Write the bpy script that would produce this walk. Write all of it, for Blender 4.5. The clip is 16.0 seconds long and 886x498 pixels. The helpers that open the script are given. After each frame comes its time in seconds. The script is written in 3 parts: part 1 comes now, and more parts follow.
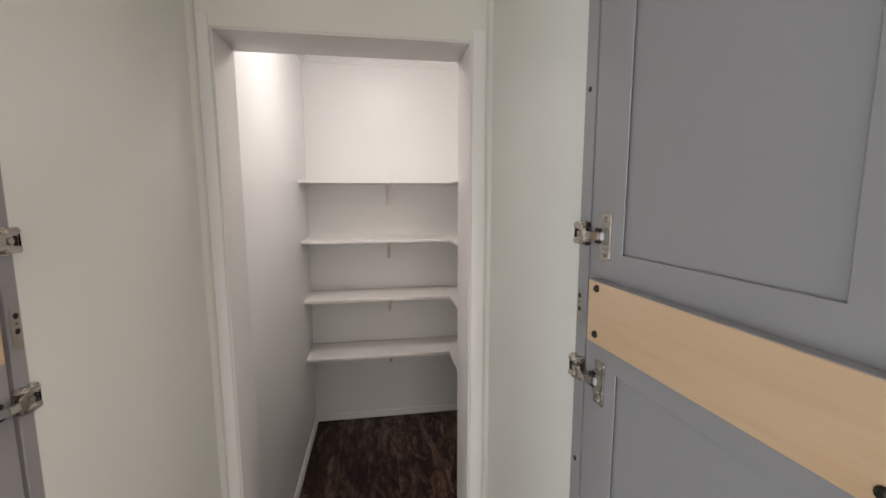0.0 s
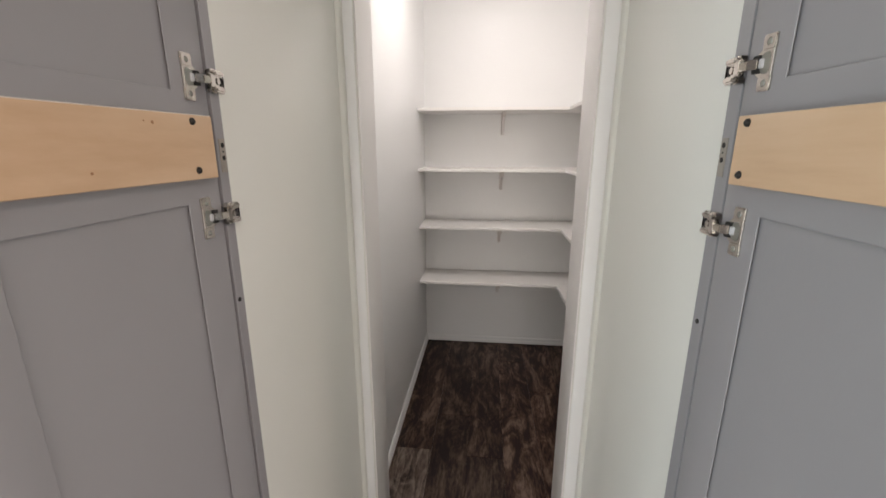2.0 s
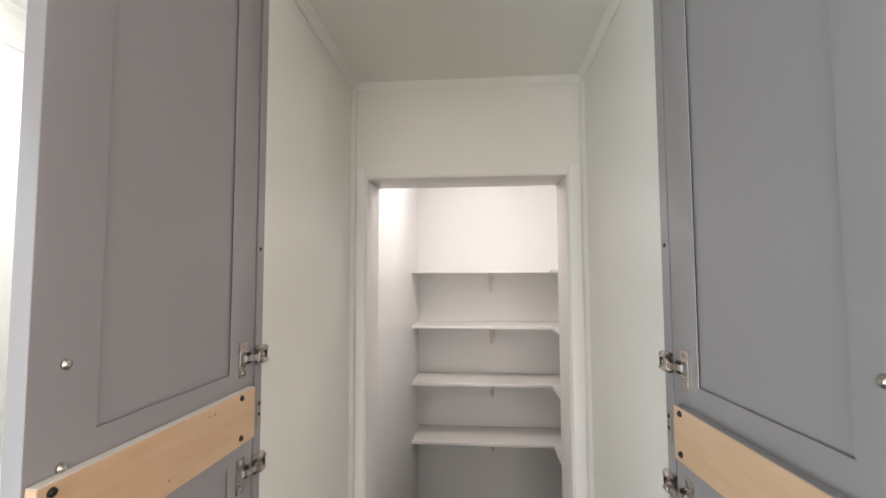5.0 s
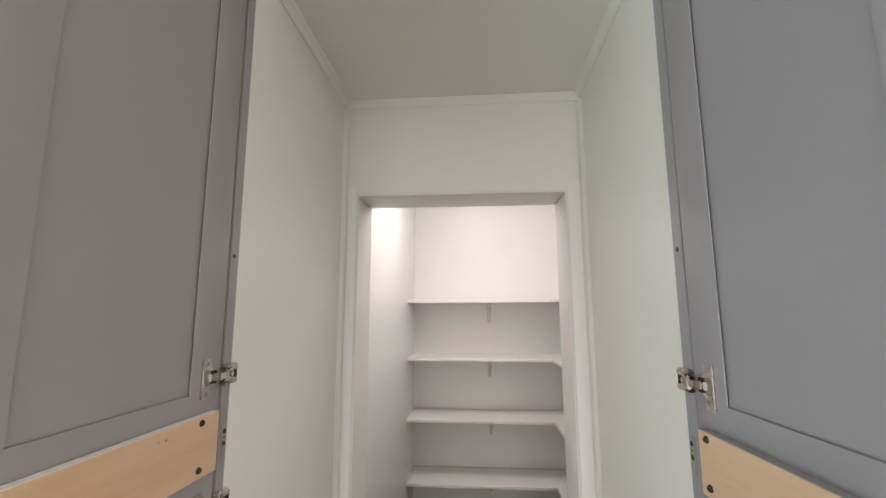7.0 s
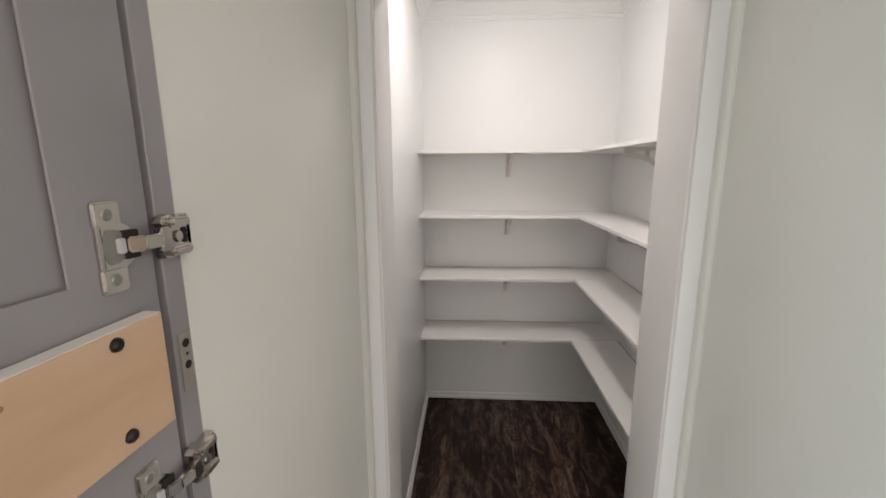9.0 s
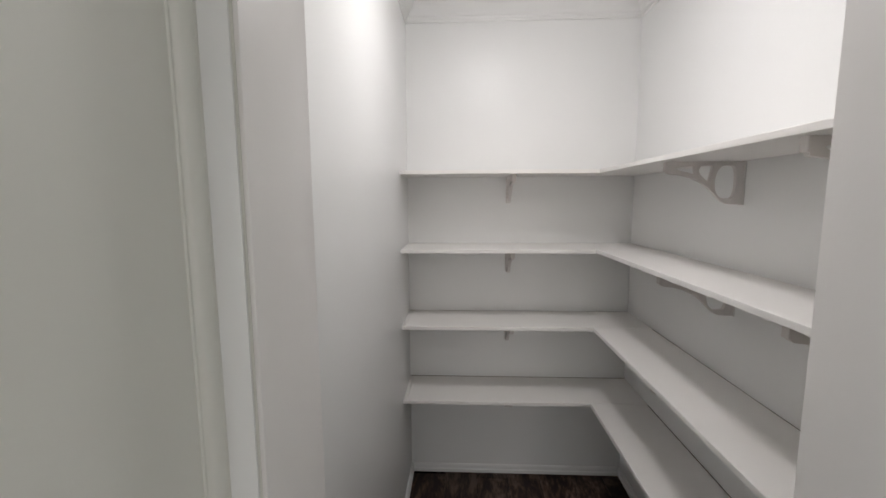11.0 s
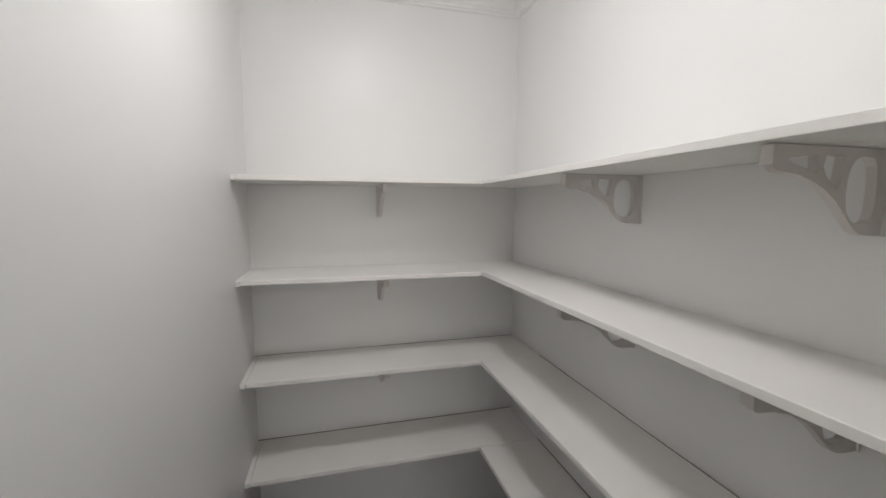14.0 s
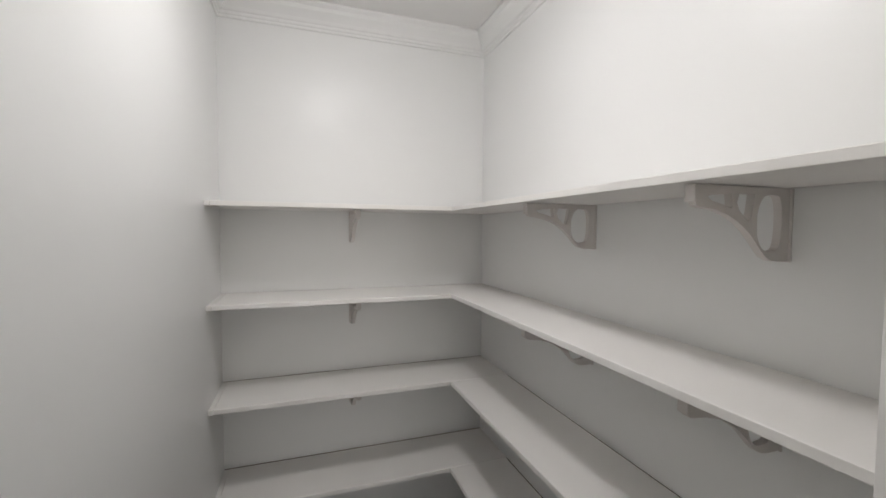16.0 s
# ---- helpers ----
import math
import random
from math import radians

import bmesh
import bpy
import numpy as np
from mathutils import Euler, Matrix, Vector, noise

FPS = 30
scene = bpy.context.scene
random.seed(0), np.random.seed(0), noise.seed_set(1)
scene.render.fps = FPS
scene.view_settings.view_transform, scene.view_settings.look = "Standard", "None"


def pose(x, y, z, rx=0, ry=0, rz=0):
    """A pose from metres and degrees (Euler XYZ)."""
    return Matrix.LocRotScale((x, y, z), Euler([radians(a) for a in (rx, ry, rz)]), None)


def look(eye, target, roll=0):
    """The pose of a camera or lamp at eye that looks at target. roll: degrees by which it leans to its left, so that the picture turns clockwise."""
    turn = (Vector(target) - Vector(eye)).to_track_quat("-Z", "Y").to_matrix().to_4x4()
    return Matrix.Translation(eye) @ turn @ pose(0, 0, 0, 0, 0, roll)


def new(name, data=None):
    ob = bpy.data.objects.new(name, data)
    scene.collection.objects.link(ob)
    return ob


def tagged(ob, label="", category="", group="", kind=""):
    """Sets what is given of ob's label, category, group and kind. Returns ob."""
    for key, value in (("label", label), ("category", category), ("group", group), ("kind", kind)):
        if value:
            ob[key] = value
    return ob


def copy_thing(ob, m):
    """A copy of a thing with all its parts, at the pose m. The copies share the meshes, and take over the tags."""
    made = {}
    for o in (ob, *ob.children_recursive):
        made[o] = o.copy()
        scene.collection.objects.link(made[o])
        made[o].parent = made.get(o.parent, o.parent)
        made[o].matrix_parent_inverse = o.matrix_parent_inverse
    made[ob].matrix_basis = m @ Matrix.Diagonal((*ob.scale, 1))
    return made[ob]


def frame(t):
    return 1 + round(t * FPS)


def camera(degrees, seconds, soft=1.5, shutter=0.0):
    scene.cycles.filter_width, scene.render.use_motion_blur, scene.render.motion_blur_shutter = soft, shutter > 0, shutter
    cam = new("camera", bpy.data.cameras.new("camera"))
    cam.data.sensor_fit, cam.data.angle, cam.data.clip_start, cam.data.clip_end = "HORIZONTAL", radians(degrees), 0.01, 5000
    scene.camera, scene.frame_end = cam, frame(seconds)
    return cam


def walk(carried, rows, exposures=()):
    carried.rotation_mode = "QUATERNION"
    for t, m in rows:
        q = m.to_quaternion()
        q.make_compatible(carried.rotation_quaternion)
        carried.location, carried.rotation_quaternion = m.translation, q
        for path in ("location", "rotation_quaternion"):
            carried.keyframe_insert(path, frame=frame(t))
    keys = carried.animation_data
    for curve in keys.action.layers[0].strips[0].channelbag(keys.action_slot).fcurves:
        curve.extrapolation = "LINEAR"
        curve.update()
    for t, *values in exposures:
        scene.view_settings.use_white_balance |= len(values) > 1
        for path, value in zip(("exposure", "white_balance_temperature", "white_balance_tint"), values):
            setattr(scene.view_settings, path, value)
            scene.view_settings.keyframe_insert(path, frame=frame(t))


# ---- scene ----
cam = camera(94.2, 16.0, shutter=0.15)
PATH = [
    (0, (0.025, 0.077, 1.663), (0.34, 2.035, 1.408), -0.1),
    (0.5, (0.032, 0.021, 1.669), (0.153, 2.002, 1.417), -0.1),
    (1, (0.025, 0.022, 1.671), (-0.028, 2.003, 1.395), -0.2),
    (1.5, (0.017, 0.027, 1.616), (-0.134, 1.991, 1.273), -0.2),
    (2, (0.002, 0.025, 1.537), (-0.199, 1.953, 1.045), -0.0),
    (2.5, (-0.005, 0.045, 1.475), (-0.215, 1.929, 0.838), 0.1),
    (3, (0.003, 0.065, 1.484), (-0.206, 1.908, 0.737), -0.0),
    (3.5, (-0.02, 0.119, 1.519), (-0.223, 1.95, 0.742), 0.0),
    (4, (-0.007, 0.085, 1.615), (-0.197, 1.991, 1.042), -0.1),
    (4.5, (0.005, -0.013, 1.71), (-0.171, 1.966, 1.481), -0.2),
    (5, (-0.002, -0.09, 1.75), (-0.163, 1.9, 1.864), -0.2),
    (5.2, (0.003, -0.099, 1.76), (-0.154, 1.882, 1.981), -0.2),
    (7.3, (0.003, 0.016, 1.682), (-0.145, 1.99, 1.966), -0.1),
    (7.5, (-0.009, 0.057, 1.654), (-0.16, 2.046, 1.801), 0.0),
    (8, (-0.066, 0.177, 1.615), (-0.214, 2.165, 1.447), -0.0),
    (8.5, (-0.134, 0.231, 1.643), (-0.265, 2.195, 1.289), -0.2),
    (9, (-0.152, 0.3, 1.662), (-0.272, 2.259, 1.276), -0.3),
    (9.2, (-0.147, 0.338, 1.662), (-0.259, 2.3, 1.289), -0.3),
    (11.3, (-0.149, 0.85, 1.628), (-0.234, 2.834, 1.388), -0.2),
    (11.5, (-0.142, 0.905, 1.632), (-0.217, 2.888, 1.382), -0.1),
    (12, (-0.081, 1.056, 1.634), (-0.079, 3.042, 1.402), -0.1),
    (12.5, (-0.083, 1.153, 1.649), (0.015, 3.138, 1.418), 0.0),
    (13, (-0.102, 1.192, 1.664), (0.151, 3.162, 1.427), 0.3),
    (13.5, (-0.105, 1.166, 1.659), (0.278, 3.117, 1.441), 0.2),
    (14, (-0.106, 1.154, 1.653), (0.414, 3.074, 1.448), 0.2),
    (14.5, (-0.096, 1.167, 1.66), (0.476, 3.073, 1.458), 0.3),
    (15, (-0.099, 1.135, 1.653), (0.514, 3.029, 1.466), 0.4),
    (15.5, (-0.145, 1.113, 1.665), (0.522, 2.992, 1.516), 0.5),
    (16, (-0.123, 1.087, 1.665), (0.532, 2.974, 1.57), 0.4),
]
EXPOSURES = [(0.0, -0.22, 6900, 16), (0.6, 0.12, 6850, 15.5), (2.0, 0.08, 6790, 14.5), (3.0, 0.15, 6740, 14), (4.4, 0.29, 6850, 15.5), (5.0, 0.11, 6850, 15), (7.5, 0.01, 6750, 13.5),
             (9.2, -0.04, 6700, 13.5), (11.4, -0.28, 6380, 11), (12.2, -0.25, 6390, 10.5), (13.0, -0.34, 6390, 10), (16.0, -0.36, 6400, 10)]
walk(cam, [(t, look(eye, target, roll)) for t, eye, target, roll in PATH], EXPOSURES)

# ---------------------------------------------------------------- light
world = bpy.data.worlds.new("world")
scene.world = world
world.use_nodes = True
sky = world.node_tree.nodes.new("ShaderNodeTexSky")
sky.sky_type = "NISHITA"
sky.sun_disc = False
sky.sun_elevation = radians(40)
sky.sun_rotation = radians(200)
world.node_tree.links.new(sky.outputs["Color"], world.node_tree.nodes["Background"].inputs["Color"])
world.node_tree.nodes["Background"].inputs["Strength"].default_value = 0.1


def area_lamp(name, m, sx, sy, power, colour, shape="RECTANGLE", spread=180):
    data = bpy.data.lights.new(name, "AREA")
    data.shape, data.size, data.size_y = shape, sx, sy
    data.energy, data.color = power, colour
    data.spread = radians(spread)
    ob = new(name, data)
    ob.matrix_world = m
    return ob


# unseen kitchen light: area lamps for assumed tall windows and ceiling lamps
area_lamp("unseen_window_light", look((-1.605, -1.35, 1.15), (0.0, -1.35, 1.15)), 1.7, 2.1, 47, (0.76, 0.925, 1.0))
# added fill from the right for the left door and side panel
area_lamp("unseen_window_light", look((2.29, -1.3, 1.10), (0.0, -1.3, 1.10)), 1.3, 2.0, 19, (1.0, 0.955, 0.94))
area_lamp("unseen_window_light", look((-0.35, -3.19, 1.12), (-0.35, 0.0, 1.12)), 1.5, 2.05, 32, (1.0, 0.97, 0.94))
# unseen ceiling lamps; the last is added to brighten the passage on the left
for lx, ly, power in ((0.2, -1.7, 9), (1.2, -0.7, 15), (1.2, -2.2, 9), (-1.15, 0.85, 12)):
    area_lamp("unseen_kitchen_light", look((lx, ly, 2.63), (lx, ly + 0.001, 0.0)), 0.15, 0.15, power, (1.0, 0.84, 0.76) if lx > 0 else (0.95, 1.0, 0.97), "DISK")


# ---------------------------------------------------------------- materials
def material(name, colour, rough=0.5, metal=0.0, vary=0.04, scale=3.0, bump=0.0, bump_scale=200.0, spec=0.5, per_object=0.0):
    """Painted or plain surface: large soft stains, a fine grain in the relief and in the gloss."""
    m = bpy.data.materials.new(name)
    m.use_nodes = True
    nt = m.node_tree
    b = nt.nodes["Principled BSDF"]
    b.inputs["Metallic"].default_value = metal
    b.inputs["Specular IOR Level"].default_value = spec
    tc = nt.nodes.new("ShaderNodeTexCoord")
    geo = nt.nodes.new("ShaderNodeNewGeometry")
    n1 = nt.nodes.new("ShaderNodeTexNoise")
    n1.inputs["Scale"].default_value, n1.inputs["Detail"].default_value = scale, 6
    nt.links.new(geo.outputs["Position"], n1.inputs["Vector"])
    ramp = nt.nodes.new("ShaderNodeMix")
    ramp.data_type = "RGBA"
    lo = [max(0, c * (1 - vary)) for c in colour]
    hi = [min(1, c * (1 + vary)) for c in colour]
    ramp.inputs["A"].default_value = (*lo, 1)
    ramp.inputs["B"].default_value = (*hi, 1)
    nt.links.new(n1.outputs["Fac"], ramp.inputs["Factor"])
    out = ramp.outputs["Result"]
    if per_object:
        info = nt.nodes.new("ShaderNodeObjectInfo")
        hsv = nt.nodes.new("ShaderNodeHueSaturation")
        mr = nt.nodes.new("ShaderNodeMapRange")
        mr.inputs["To Min"].default_value, mr.inputs["To Max"].default_value = 1 - per_object, 1 + per_object
        nt.links.new(info.outputs["Random"], mr.inputs["Value"])
        nt.links.new(mr.outputs["Result"], hsv.inputs["Value"])
        nt.links.new(out, hsv.inputs["Color"])
        out = hsv.outputs["Color"]
    nt.links.new(out, b.inputs["Base Color"])
    n2 = nt.nodes.new("ShaderNodeTexNoise")
    n2.inputs["Scale"].default_value, n2.inputs["Detail"].default_value = scale * 4, 4
    nt.links.new(geo.outputs["Position"], n2.inputs["Vector"])
    r = nt.nodes.new("ShaderNodeMapRange")
    r.inputs["To Min"].default_value, r.inputs["To Max"].default_value = max(0.03, rough - 0.06), rough + 0.06
    nt.links.new(n2.outputs["Fac"], r.inputs["Value"])
    nt.links.new(r.outputs["Result"], b.inputs["Roughness"])
    if bump:
        n3 = nt.nodes.new("ShaderNodeTexNoise")
        n3.inputs["Scale"].default_value, n3.inputs["Detail"].default_value = bump_scale, 3
        nt.links.new(geo.outputs["Position"], n3.inputs["Vector"])
        bp = nt.nodes.new("ShaderNodeBump")
        bp.inputs["Strength"].default_value, bp.inputs["Distance"].default_value = bump, 0.002
        nt.links.new(n3.outputs["Fac"], bp.inputs["Height"])
        nt.links.new(bp.outputs["Normal"], b.inputs["Normal"])
    return m


def grained(name, dark, mid, pale, stretch, rough, scale=6.0, bump=0.15, per_object=0.0, contrast=(0.3, 0.5, 0.72), axis=1, spec=0.5, swirl=0.6, speck=0.35, rings=0.0, knots=0.0, strips=0.0):
    """Wood: grain drawn out along one axis, with knots and worn patches."""
    m = bpy.data.materials.new(name)
    m.use_nodes = True
    nt = m.node_tree
    b = nt.nodes["Principled BSDF"]
    b.inputs["Specular IOR Level"].default_value = spec
    tc = nt.nodes.new("ShaderNodeTexCoord")
    mp = nt.nodes.new("ShaderNodeMapping")
    sc = [1.0, 1.0, 1.0]
    sc[axis] = 1.0 / stretch
    mp.inputs["Scale"].default_value = sc
    info = nt.nodes.new("ShaderNodeObjectInfo")
    mul = nt.nodes.new("ShaderNodeVectorMath")
    mul.operation = "SCALE"
    mul.inputs[0].default_value = (7.3, 31.7, 3.1)
    nt.links.new(info.outputs["Random"], mul.inputs["Scale"])
    add = nt.nodes.new("ShaderNodeVectorMath")
    nt.links.new(tc.outputs["Object"], mp.inputs["Vector"])
    nt.links.new(mp.outputs["Vector"], add.inputs[0])
    nt.links.new(mul.outputs["Vector"], add.inputs[1])
    n = nt.nodes.new("ShaderNodeTexNoise")
    n.inputs["Scale"].default_value, n.inputs["Detail"].default_value = scale, 8
    n.inputs["Roughness"].default_value, n.inputs["Distortion"].default_value = 0.65, swirl
    nt.links.new(add.outputs["Vector"], n.inputs["Vector"])
    fine = nt.nodes.new("ShaderNodeTexNoise")
    fine.inputs["Scale"].default_value, fine.inputs["Detail"].default_value = scale * 9, 5
    nt.links.new(add.outputs["Vector"], fine.inputs["Vector"])
    mix = nt.nodes.new("ShaderNodeMath")
    mix.operation = "MULTIPLY_ADD"
    mix.inputs[1].default_value = speck
    nt.links.new(fine.outputs["Fac"], mix.inputs[0])
    sub = nt.nodes.new("ShaderNodeMath")
    sub.operation = "SUBTRACT"
    sub.inputs[1].default_value = speck / 2
    nt.links.new(n.outputs["Fac"], sub.inputs[0])
    nt.links.new(sub.outputs["Value"], mix.inputs[2])
    tone = mix.outputs["Value"]
    if rings:
        wave = nt.nodes.new("ShaderNodeTexWave")
        wave.wave_type, wave.bands_direction, wave.wave_profile = "BANDS", "X", "SAW"
        wave.inputs["Scale"].default_value, wave.inputs["Distortion"].default_value = 9.0, 7.0
        wave.inputs["Detail"].default_value, wave.inputs["Detail Scale"].default_value = 2.0, 1.3
        nt.links.new(add.outputs["Vector"], wave.inputs["Vector"])
        grow = nt.nodes.new("ShaderNodeMath")
        grow.operation = "MULTIPLY_ADD"
        grow.inputs[1].default_value = rings
        nt.links.new(wave.outputs["Fac"], grow.inputs[0])
        less = nt.nodes.new("ShaderNodeMath")
        less.operation = "SUBTRACT"
        less.inputs[1].default_value = rings / 2
        nt.links.new(tone, less.inputs[0])
        nt.links.new(less.outputs["Value"], grow.inputs[2])
        tone = grow.outputs["Value"]
    if strips:
        slow = nt.nodes.new("ShaderNodeVectorMath")
        slow.operation = "MULTIPLY"
        slow.inputs[1].default_value = (1.0, 0.42, 1.0)
        nt.links.new(add.outputs["Vector"], slow.inputs[0])
        broad = nt.nodes.new("ShaderNodeTexNoise")
        broad.inputs["Scale"].default_value, broad.inputs["Detail"].default_value = scale * 1.5, 2.0
        nt.links.new(slow.outputs["Vector"], broad.inputs["Vector"])
        band = nt.nodes.new("ShaderNodeMath")
        band.operation = "MULTIPLY_ADD"
        band.inputs[1].default_value = strips
        nt.links.new(broad.outputs["Fac"], band.inputs[0])
        down = nt.nodes.new("ShaderNodeMath")
        down.operation = "SUBTRACT"
        down.inputs[1].default_value = strips / 2
        nt.links.new(tone, down.inputs[0])
        nt.links.new(down.outputs["Value"], band.inputs[2])
        tone = band.outputs["Value"]
    if knots:
        cells = nt.nodes.new("ShaderNodeTexVoronoi")
        cells.inputs["Scale"].default_value, cells.inputs["Randomness"].default_value = scale * 0.75, 1.0
        bent = nt.nodes.new("ShaderNodeVectorMath")
        bent.operation = "MULTIPLY_ADD"
        bent.inputs[1].default_value = (0.10, 0.10, 0.10)
        nt.links.new(n.outputs["Color"], bent.inputs[0])
        nt.links.new(add.outputs["Vector"], bent.inputs[2])
        nt.links.new(bent.outputs["Vector"], cells.inputs["Vector"])
        near = nt.nodes.new("ShaderNodeMapRange")
        near.inputs["From Min"].default_value, near.inputs["From Max"].default_value = 0.05, 0.24
        near.inputs["To Min"].default_value, near.inputs["To Max"].default_value = -knots, 0.0
        nt.links.new(cells.outputs["Distance"], near.inputs["Value"])
        plus = nt.nodes.new("ShaderNodeMath")
        nt.links.new(near.outputs["Result"], plus.inputs[0])
        nt.links.new(tone, plus.inputs[1])
        tone = plus.outputs["Value"]
    ramp = nt.nodes.new("ShaderNodeValToRGB")
    e = ramp.color_ramp.elements
    e[0].position, e[0].color = contrast[0], (*dark, 1)
    e[1].position, e[1].color = contrast[2], (*pale, 1)
    x = e.new(contrast[1])
    x.color = (*mid, 1)
    nt.links.new(tone, ramp.inputs["Fac"])
    out = ramp.outputs["Color"]
    if per_object:
        hsv = nt.nodes.new("ShaderNodeHueSaturation")
        mr = nt.nodes.new("ShaderNodeMapRange")
        mr.inputs["To Min"].default_value, mr.inputs["To Max"].default_value = 1 - per_object, 1 + per_object
        nt.links.new(info.outputs["Random"], mr.inputs["Value"])
        nt.links.new(mr.outputs["Result"], hsv.inputs["Value"])
        nt.links.new(out, hsv.inputs["Color"])
        out = hsv.outputs["Color"]
    nt.links.new(out, b.inputs["Base Color"])
    r = nt.nodes.new("ShaderNodeMapRange")
    r.inputs["To Min"].default_value, r.inputs["To Max"].default_value = rough - 0.08, rough + 0.1
    nt.links.new(fine.outputs["Fac"], r.inputs["Value"])
    nt.links.new(r.outputs["Result"], b.inputs["Roughness"])
    bp = nt.nodes.new("ShaderNodeBump")
    bp.inputs["Strength"].default_value, bp.inputs["Distance"].default_value = bump, 0.003
    nt.links.new(mix.outputs["Value"], bp.inputs["Height"])
    nt.links.new(bp.outputs["Normal"], b.inputs["Normal"])
    return m


def glow(name, colour, strength):
    m = bpy.data.materials.new(name)
    m.use_nodes = True
    b = m.node_tree.nodes["Principled BSDF"]
    b.inputs["Base Color"].default_value = (*colour, 1)
    b.inputs["Emission Color"].default_value = (*colour, 1)
    b.inputs["Emission Strength"].default_value = strength
    return m


WALL = material("pantry_wall_paint", (0.855, 0.855, 0.847), 0.38, vary=0.02, scale=2.5, bump=0.05, bump_scale=260)
LINER = material("cabinet_liner_white", (0.785, 0.780, 0.722), 0.33, vary=0.025, scale=3.0, bump=0.06, bump_scale=180)
TRIM = material("white_trim_paint", (0.84, 0.84, 0.83), 0.32, vary=0.02, scale=6.0, bump=0.05, bump_scale=140)
# white lining paint, with the pantry lamp's warm bounce tinted into its colour
JAMB_BOUNCE = material("doorway_lining_bounce_tint", (0.80, 0.775, 0.755), 0.36, vary=0.025, scale=6.0, bump=0.05, bump_scale=140)
SHELF = material("white_shelf_paint", (0.885, 0.863, 0.838), 0.42, vary=0.025, scale=5.0, bump=0.08, bump_scale=220)
# dark brown that puts the shade of the wall gaps into colour
GAP_SHADE = material("gap_shade_brown", (0.22, 0.165, 0.13), 0.8, vary=0.2, scale=60)
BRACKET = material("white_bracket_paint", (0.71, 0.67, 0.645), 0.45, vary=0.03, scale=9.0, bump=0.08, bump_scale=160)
CEIL = material("ceiling_paint", (0.84, 0.83, 0.82), 0.7, vary=0.02, scale=2.0, bump=0.10, bump_scale=120)
GREY = material("grey_cabinet_paint", (0.287, 0.277, 0.283), 0.33, vary=0.03, scale=4.0, bump=0.06, bump_scale=160)
NICKEL = material("nickel_plate", (0.56, 0.525, 0.485), 0.18, metal=1.0, vary=0.08, scale=40, bump=0.05, bump_scale=300)
CUP = material("dull_cup_metal", (0.33, 0.33, 0.30), 0.45, metal=0.8, vary=0.12, scale=80)
DARK = material("black_screw", (0.03, 0.028, 0.026), 0.4, metal=0.6, vary=0.1, scale=60)
HOLE = material("dark_hole", (0.012, 0.011, 0.010), 0.8, vary=0.1)
PLASTIC = material("milky_plastic", (0.5, 0.5, 0.51), 0.35, vary=0.03)
PLATE = material("worn_catch_plate", (0.34, 0.305, 0.265), 0.45, metal=0.3, vary=0.15, scale=60)
KITCHEN = material("kitchen_wall_paint", (0.78, 0.79, 0.77), 0.5, vary=0.02, scale=2.0, bump=0.08, bump_scale=200)
MAPLE = grained("maple_board", (0.50, 0.31, 0.18), (0.61, 0.415, 0.26), (0.69, 0.50, 0.345), 7.0, 0.42, scale=7.0, bump=0.05, axis=1, contrast=(0.27, 0.5, 0.75))
MAPLE_EDGE = material("pale_board_edge", (0.80, 0.77, 0.72), 0.6, vary=0.08, scale=60, bump=0.1)
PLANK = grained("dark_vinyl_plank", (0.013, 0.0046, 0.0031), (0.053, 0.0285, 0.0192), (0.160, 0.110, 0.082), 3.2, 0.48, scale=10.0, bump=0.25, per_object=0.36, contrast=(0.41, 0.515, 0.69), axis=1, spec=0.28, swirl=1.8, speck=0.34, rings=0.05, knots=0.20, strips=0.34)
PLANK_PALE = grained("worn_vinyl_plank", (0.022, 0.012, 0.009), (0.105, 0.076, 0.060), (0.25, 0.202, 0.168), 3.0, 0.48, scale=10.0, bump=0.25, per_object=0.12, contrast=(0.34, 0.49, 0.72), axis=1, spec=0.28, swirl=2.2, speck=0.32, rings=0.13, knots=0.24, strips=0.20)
SCUFF = material("grey_scuff", (0.66, 0.655, 0.64), 0.6, vary=0.25, scale=60)
KNOT = material("knot_brown", (0.33, 0.17, 0.08), 0.6, vary=0.3, scale=300)
SUBFLOOR = material("dark_joint", (0.012, 0.010, 0.009), 0.8, vary=0.1)


# ---------------------------------------------------------------- mesh helpers
def box(bm, lo, hi, bevel=0.0, segments=2):
    made = bmesh.ops.create_cube(bm, size=1.0)["verts"]
    for v in made:
        v.co = Vector([(lo[i] + hi[i]) / 2 + v.co[i] * (hi[i] - lo[i]) for i in range(3)])
    if bevel:
        edges = list({e for v in made for e in v.link_edges})
        bmesh.ops.bevel(bm, geom=edges, offset=bevel, segments=segments, affect="EDGES", profile=0.5)
    return bm


def tube(bm, p, q, r1, r2=None, seg=16):
    """A closed cylinder or cone from p to q."""
    p, q = Vector(p), Vector(q)
    d = q - p
    m = Matrix.Translation((p + q) / 2) @ d.to_track_quat("Z", "Y").to_matrix().to_4x4()
    bmesh.ops.create_cone(bm, cap_ends=True, segments=seg, radius1=r1, radius2=r1 if r2 is None else r2, depth=d.length, matrix=m)
    return bm


